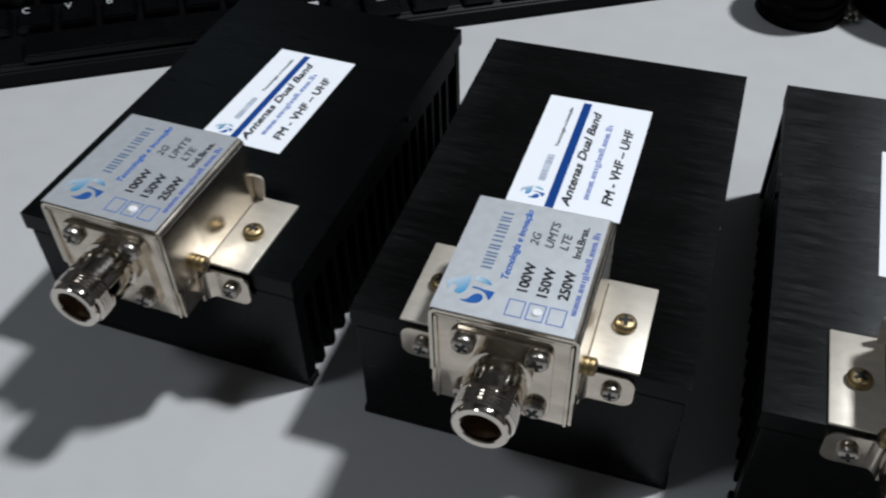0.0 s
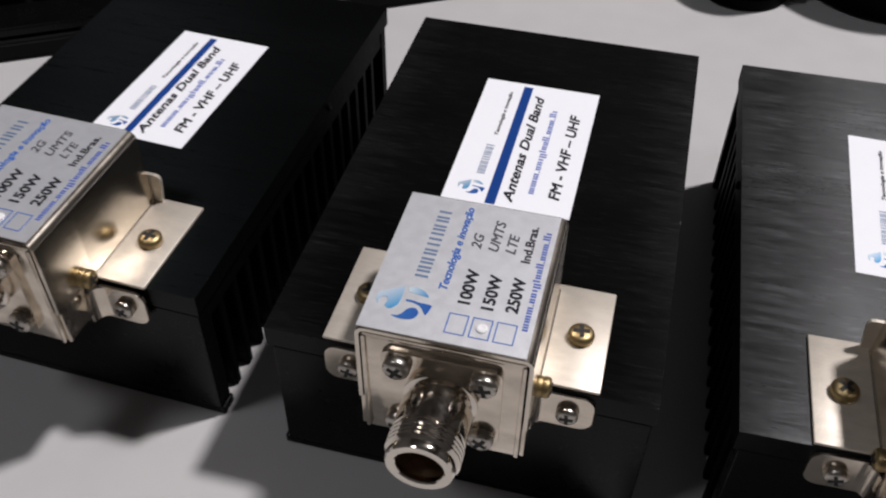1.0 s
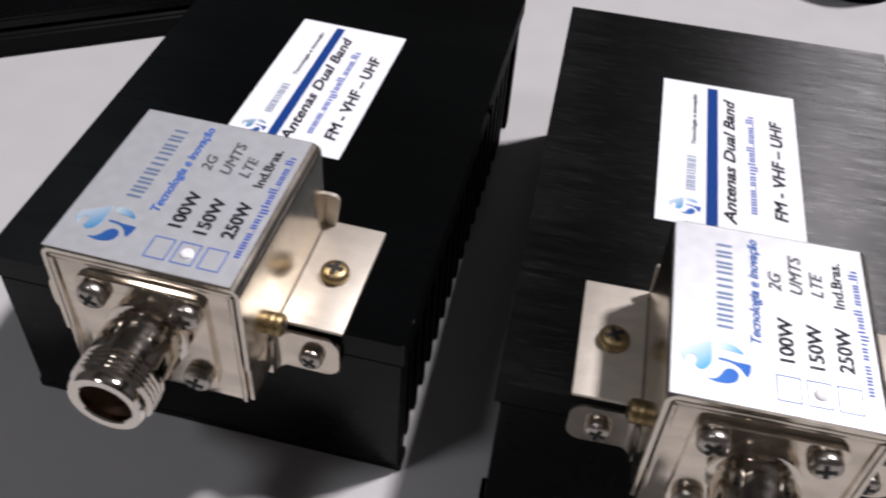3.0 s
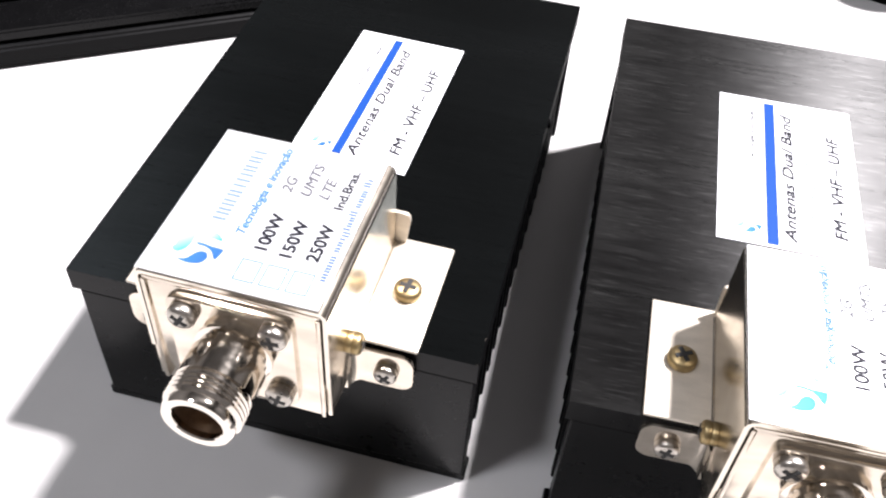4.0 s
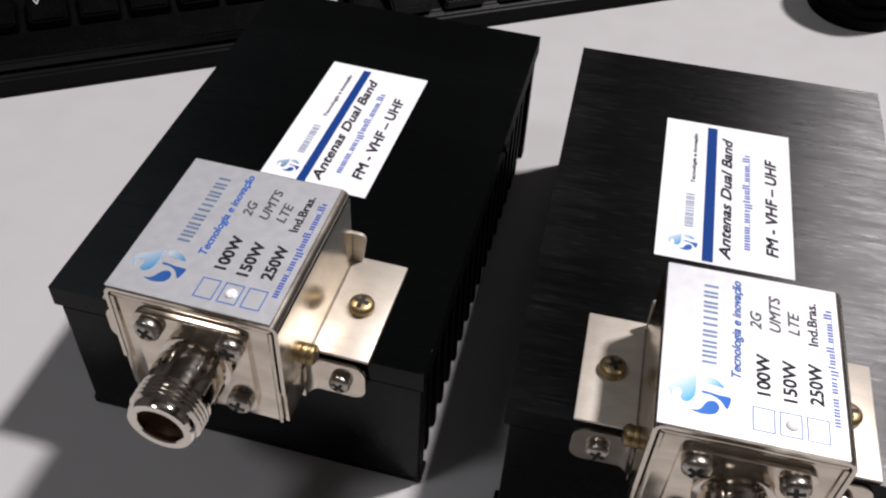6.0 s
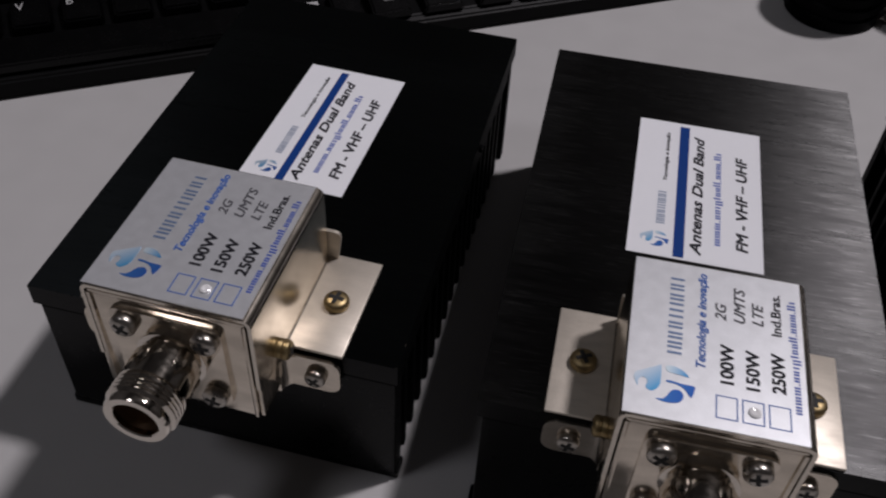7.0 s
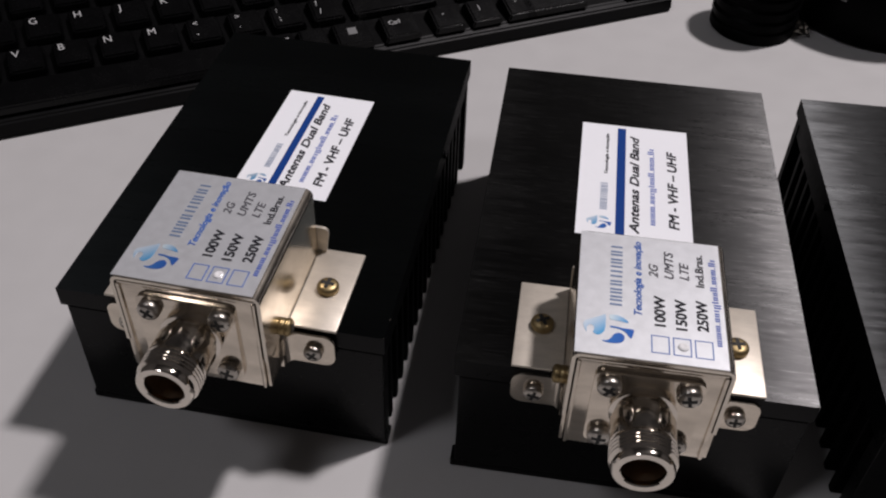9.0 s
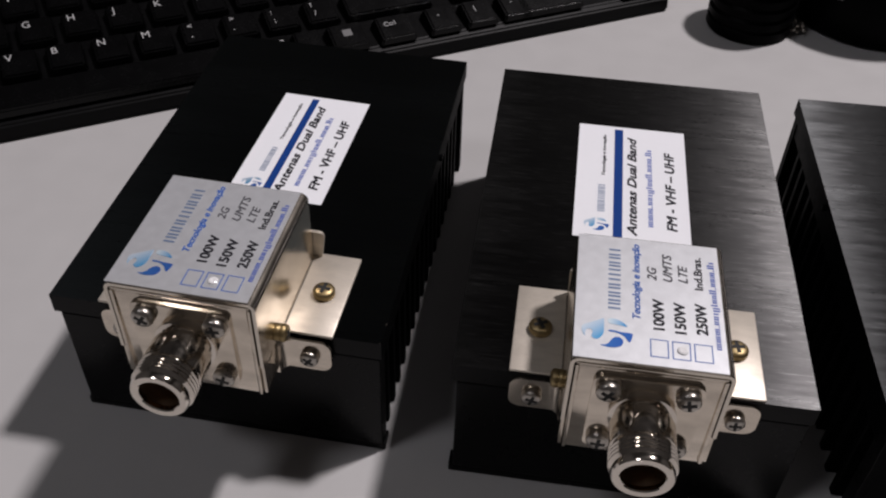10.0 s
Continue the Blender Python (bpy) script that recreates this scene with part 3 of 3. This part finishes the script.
def paper_label(dev, x0, x1, y0, y1, turn=0.0):
    c = Matrix.Translation(((x0 + x1) / 2, (y0 + y1) / 2, H)) @ pose(0, 0, 0, 0, 0, turn)
    w, d = x1 - x0, y1 - y0
    s = part("paper_label", slab(((-w / 2, -d / 2), (w / 2, -d / 2), (w / 2, d / 2), (-w / 2, d / 2)), 0.012, c @ Matrix.Translation((0, 0, 0.001))), M_PAPER, dev, "white glossy paper label with a navy stripe")

    def at(u, v):
        return c @ Matrix.Translation(((u - 0.5) * w, (v - 0.5) * d, 0.014)) @ Matrix.Rotation(math.pi / 2, 4, "Z")
    part("stripe", slab(((0, 0), (0.96 * d, 0), (0.96 * d, 0.08 * w), (0, 0.08 * w)), 0.005, at(0.42, 0.012)), M_NAVY, s)
    swirl("mark", 0.215 * w, at(0.305, 0.06), s)
    stroke_row("name_bar", CAPS8, 0.225 * d, 0.065 * w, 0.038, at(0.265, 0.215), M_SLATE, s)
    lettering("tagline", "Tecnologia e inovação", 0.15, at(0.26, 0.525), M_BLACK, s, 0.38 * d, 0.2, 0.008)
    lettering("title_text", "Antenas Dual Band", 0.4, at(0.545, 0.045), M_BLACK, s, 0.855 * d, 0.3, 0.024)
    stroke_row("site_bar", SITE, 0.67 * d, 0.21, 0.058, at(0.685, 0.13), M_SITE, s)
    lettering("band_text", "FM - VHF – UHF", 0.42, at(0.89, 0.115), M_BLACK, s, 0.67 * d, 0.15, 0.026)


def nick(dev, x, y, along, wide):
    """A chip in the plate's edge where bare metal shows."""
    m = Matrix.Translation((x, y, H + 0.001)) @ pose(0, 0, 0, 0, 0, 90 * along)
    part("nick", slab(((-wide, 0), (-0.3 * wide, -0.03), (0.5 * wide, -0.022), (wide, 0)), 0.004, m), M_NICKEL, dev, "bare metal nick")


def load(m, label, lab, box_x, side_screw, ears, size=(9.22, 14.5), skew=0.0, finish=M_ANOD, nicks=()):
    global W, L, BX0, BX1, CX
    (W, L), (BX0, BX1) = size, box_x
    CX = (BX0 + BX1) / 2
    dev = thing("rf_load", m, label, "RF load", "RF loads on the desk")
    heat_sink(dev, side_screw, finish, skew)
    connector_box(dev, ears)
    connector(dev)
    box_sticker(dev)
    paper_label(dev, *lab)
    for x, y, along, size in nicks:
        nick(dev, x, y, along, size)
    return dev


load(cm_pose(-14.085, 2.088, 0, 0, 0, -2.7), "black finned heat sink with nickel socket box, beside the keyboard", (3.15, 6.2, 5.28, 10.93, -1.1), (2.8, 6.63), 1, (0.4, 0.66), (9.28, 14.35), 0.8, M_SMOOTH, ((9.27, 0.85, 3, 0.06), (9.24, 0.16, 0, 0.03)))
load(cm_pose(-2.886, 1.397, 0), "black finned heat sink with nickel coaxial socket box between two others", (2.86, 6.37, 5.55, 11.42, -0.3), (2.83, 6.53), 0, (0.22, 0.12), nicks=((9.22, 14.0, 3, 0.1), (9.22, 13.1, 3, 0.06), (9.22, 9.3, 3, 0.05), (9.22, 6.2, 3, 0.08), (9.18, 0.03, 0, 0.035)))
load(cm_pose(8.02, 1.267, 0, 0, 0, 1.2), "black finned heat sink with nickel socket box, worn brushed top", (2.915, 6.385, 5.5, 11.35, -2.3), (2.88, 6.53), -1, (0.6, 0.3), finish=M_WORN, nicks=((0.0, 14.2, 1, 0.08), (0.0, 9.4, 1, 0.05)))

# ---- keyboard ----
KT = 10.5   # tilt of its deck
KROWS = (1.02, 3.0, 4.98, 6.95, 8.9)


def keyboard():
    kb = thing("keyboard", cm_pose(4.446, 30.853, 0, 0, 0, 31.0), "black desktop keyboard with pale letters on a white desk", "keyboard")
    rise = math.tan(radians(KT))
    # shell: a wedge with a thin front edge
    prof = ((0.0, 0.12), (0.12, 0.0), (15.5, 0.0), (15.5, 3.6), (12.5, 0.95 + 12.5 * rise), (0.35, 0.95), (0.08, 0.75))
    m = Matrix(((0, 0, -1, 0), (1, 0, 0, 0), (0, 1, 0, 0), (0, 0, 0, 1)))
    bm = slab(prof, 44.5, m)
    bmesh.ops.bevel(bm, geom=list(bm.edges), offset=0.08, segments=2, affect="EDGES")
    part("shell", bm, M_KBD, kb)

    def key(x, row, wide=1.9, legend=(), name="key"):
        y = KROWS[row]
        h = 0.95 + y * rise
        hw, hd, ht = wide / 2 - 0.12, 0.83, 0.5
        bm = bmesh.new()
        m = Matrix.Translation((x, y, h)) @ pose(0, 0, 0, KT)
        low = [(-hw, -hd, 0), (hw, -hd, 0), (hw, hd, 0), (-hw, hd, 0)]
        dip = 0.16      # the tops lean towards the typist
        slope = dip / (2 * hd - 0.32)
        top = [(-hw + 0.16, -hd + 0.12, ht - dip), (hw - 0.16, -hd + 0.12, ht - dip), (hw - 0.16, hd - 0.2, ht), (-hw + 0.16, hd - 0.2, ht)]
        vs = [bm.verts.new(m @ Vector(v)) for v in low + top]
        for f in ((3, 2, 1, 0), (4, 5, 6, 7), (0, 1, 5, 4), (1, 2, 6, 5), (2, 3, 7, 6), (3, 0, 4, 7)):
            bm.faces.new([vs[k] for k in f])
        bmesh.ops.bevel(bm, geom=list(bm.edges), offset=0.07, segments=2, affect="EDGES")
        cap = part(name, bm, M_KEY, kb)
        for text, dx, dy, size in legend:
            lettering("legend", text, size, m @ Matrix.Translation((dx, dy, ht + 0.012 + (dy - hd + 0.2) * slope)) @ pose(0, 0, 0, math.degrees(math.atan(slope)), 0, 1.5), M_LEGEND, cap)
        return cap
    up = lambda c: ((c, -0.5, 0.1, 0.52),)
    pair = lambda a, b: ((a, -0.4, 0.18, 0.42), (b, -0.35, -0.35, 0.45))
    x0 = -28.98      # the B key
    for k, c in enumerate("ZXCVBNM"):
        key(x0 + 1.9 * (k - 4), 1, legend=up(c))
    for k, (a, b) in enumerate(((("<"), ","), (">", "."), (":", ";"), ("?", "/"))):
        key(x0 + 1.9 * (k + 3), 1, legend=pair(a, b))
    key(x0 + 1.9 * 7 + 1.35, 1, 4.6)
    for k, c in enumerate("SDFGHJKL"):
        key(x0 - 0.95 + 1.9 * (k - 3), 2, legend=up(c))
    for k in range(3):
        key(x0 - 0.95 + 1.9 * (k + 5), 2, legend=pair("^", "~") if k == 1 else ())
    key(x0 - 0.95 + 1.9 * 8 + 0.9, 2, 3.6)
    for k, c in enumerate("WERTYUIOP"):
        key(x0 - 1.45 + 1.9 * (k - 3), 3, legend=up(c))
    for k in range(3):
        key(x0 - 1.45 + 1.9 * (k + 6), 3)
    for k in range(14):
        key(x0 - 0.5 + 1.9 * (k - 5), 4)
    key(-27.6, 0, 11.6, name="space_bar")
    cap = key(-20.4, 0, 2.1)
    m = Matrix.Translation((-20.4, KROWS[0], 0.95 + KROWS[0] * rise)) @ pose(0, 0, 0, KT) @ Matrix.Translation((0.05, 0.02, 0.432)) @ pose(0, 0, 0, 6.8)
    part("legend", slab(((0, 0), (0.5, 0), (0.5, 0.3), (0, 0.3)), 0.012, m), M_LEGEND, cap)
    cap = key(-16.93, 0, 2.1)
    bm = bmesh.new()
    m = Matrix.Translation((-16.93, KROWS[0], 0.95 + KROWS[0] * rise)) @ pose(0, 0, 0, KT) @ Matrix.Translation((-0.2, -0.15, 0.412)) @ pose(0, 0, 0, 6.8)
    slab(((0, 0), (0.42, 0), (0.42, 0.4), (0, 0.4)), 0.012, m, bm)
    # the gloss that dulls this legend is put into its dimmer ink
    part("legend", bm, M_DIM, cap)
    key(-18.75, 0, 1.7)
    key(-14.62, 0, 2.1, (("Ctrl", -0.5, 0.0, 0.36),))
    for k, c in enumerate(("-", "|", "-")):
        key(-12.25 + 1.9 * k, 0, legend=((c, -0.2, 0.0, 0.4),))
    key(-10.35, 1, legend=(("|", -0.1, 0.0, 0.4),))
    for r in (3, 4):
        for k in range(3):
            key(-12.0 + 1.9 * k, r)
    for r in range(5):
        for k in range(3):
            if (r, k) not in ((0, 1),):
                key(-5.7 + 1.9 * k + (-0.95 if (r, k) == (0, 0) else 0), r, 3.8 if (r, k) == (0, 0) else 1.9)
    return kb


keyboard()

# ---- black objects behind ----
def ribbed_pot(m):
    pot = thing("lens_barrel", m, "black ribbed round barrel standing on the desk", "lens")
    prof = [(0, 0), (1.95, 0), (2.08, 0.12), (2.08, 0.55)]
    z = 0.55
    for k in range(4):
        prof += [(1.98, z + 0.08), (1.98, z + 0.18), (2.1, z + 0.26), (2.1, z + 0.55)]
        z += 0.6
    prof += [(1.9, z + 0.2), (0, z + 0.2)]
    part("barrel", lathe(prof, None, 56), M_CUP, pot, "", True)


def cup(m):
    mug = thing("cup", m, "large black cup with small pale marks on the desk", "cup")
    prof = [(0, 0), (3.9, 0), (4.3, 0.15), (4.45, 0.6), (4.5, 3.6), (4.4, 3.8), (4.2, 3.6), (4.1, 0.6), (0, 0.5)]
    body = part("cup_body", lathe(prof, None, 72), M_CUP, mug, "", True)
    for a, z, w, h in ((-128, 2.2, 0.3, 0.34), (-92, 2.1, 0.28, 0.34)):
        t = pose(0, 0, 0, 0, 0, a) @ Matrix.Translation((4.47, 0, z)) @ Matrix(((0, 0, 1, 0), (1, 0, 0, 0), (0, 1, 0, 0), (0, 0, 0, 1)))
        part("mark", slab(((-w / 2, 0), (w / 2, 0), (w / 2, h), (-w / 2, h)), 0.04, t), M_DIM, body, "small pale printed mark")


def bead_chain(m):
    chain = thing("bead_chain", m, "small silver bead chain lying on the desk", "chain")
    bead = part("bead", lathe([(0.12 * math.sin(math.pi * k / 6), 0.12 - 0.12 * math.cos(math.pi * k / 6)) for k in range(7)], None, 10), M_STEEL, chain, "", True)
    rnd = random.Random(4)
    for k in range(1, 14):
        b = new("bead", bead.data)
        b.parent = chain
        b.location = (rnd.uniform(-0.35, 0.35) * CM, rnd.uniform(-0.5, 0.5) * CM, 0.2 * CM * (k % 3))


ribbed_pot(cm_pose(8.4, 30.1, 0))
cup(cm_pose(14.95, 32.8, 0))
bead_chain(cm_pose(10.75, 29.9, 0))
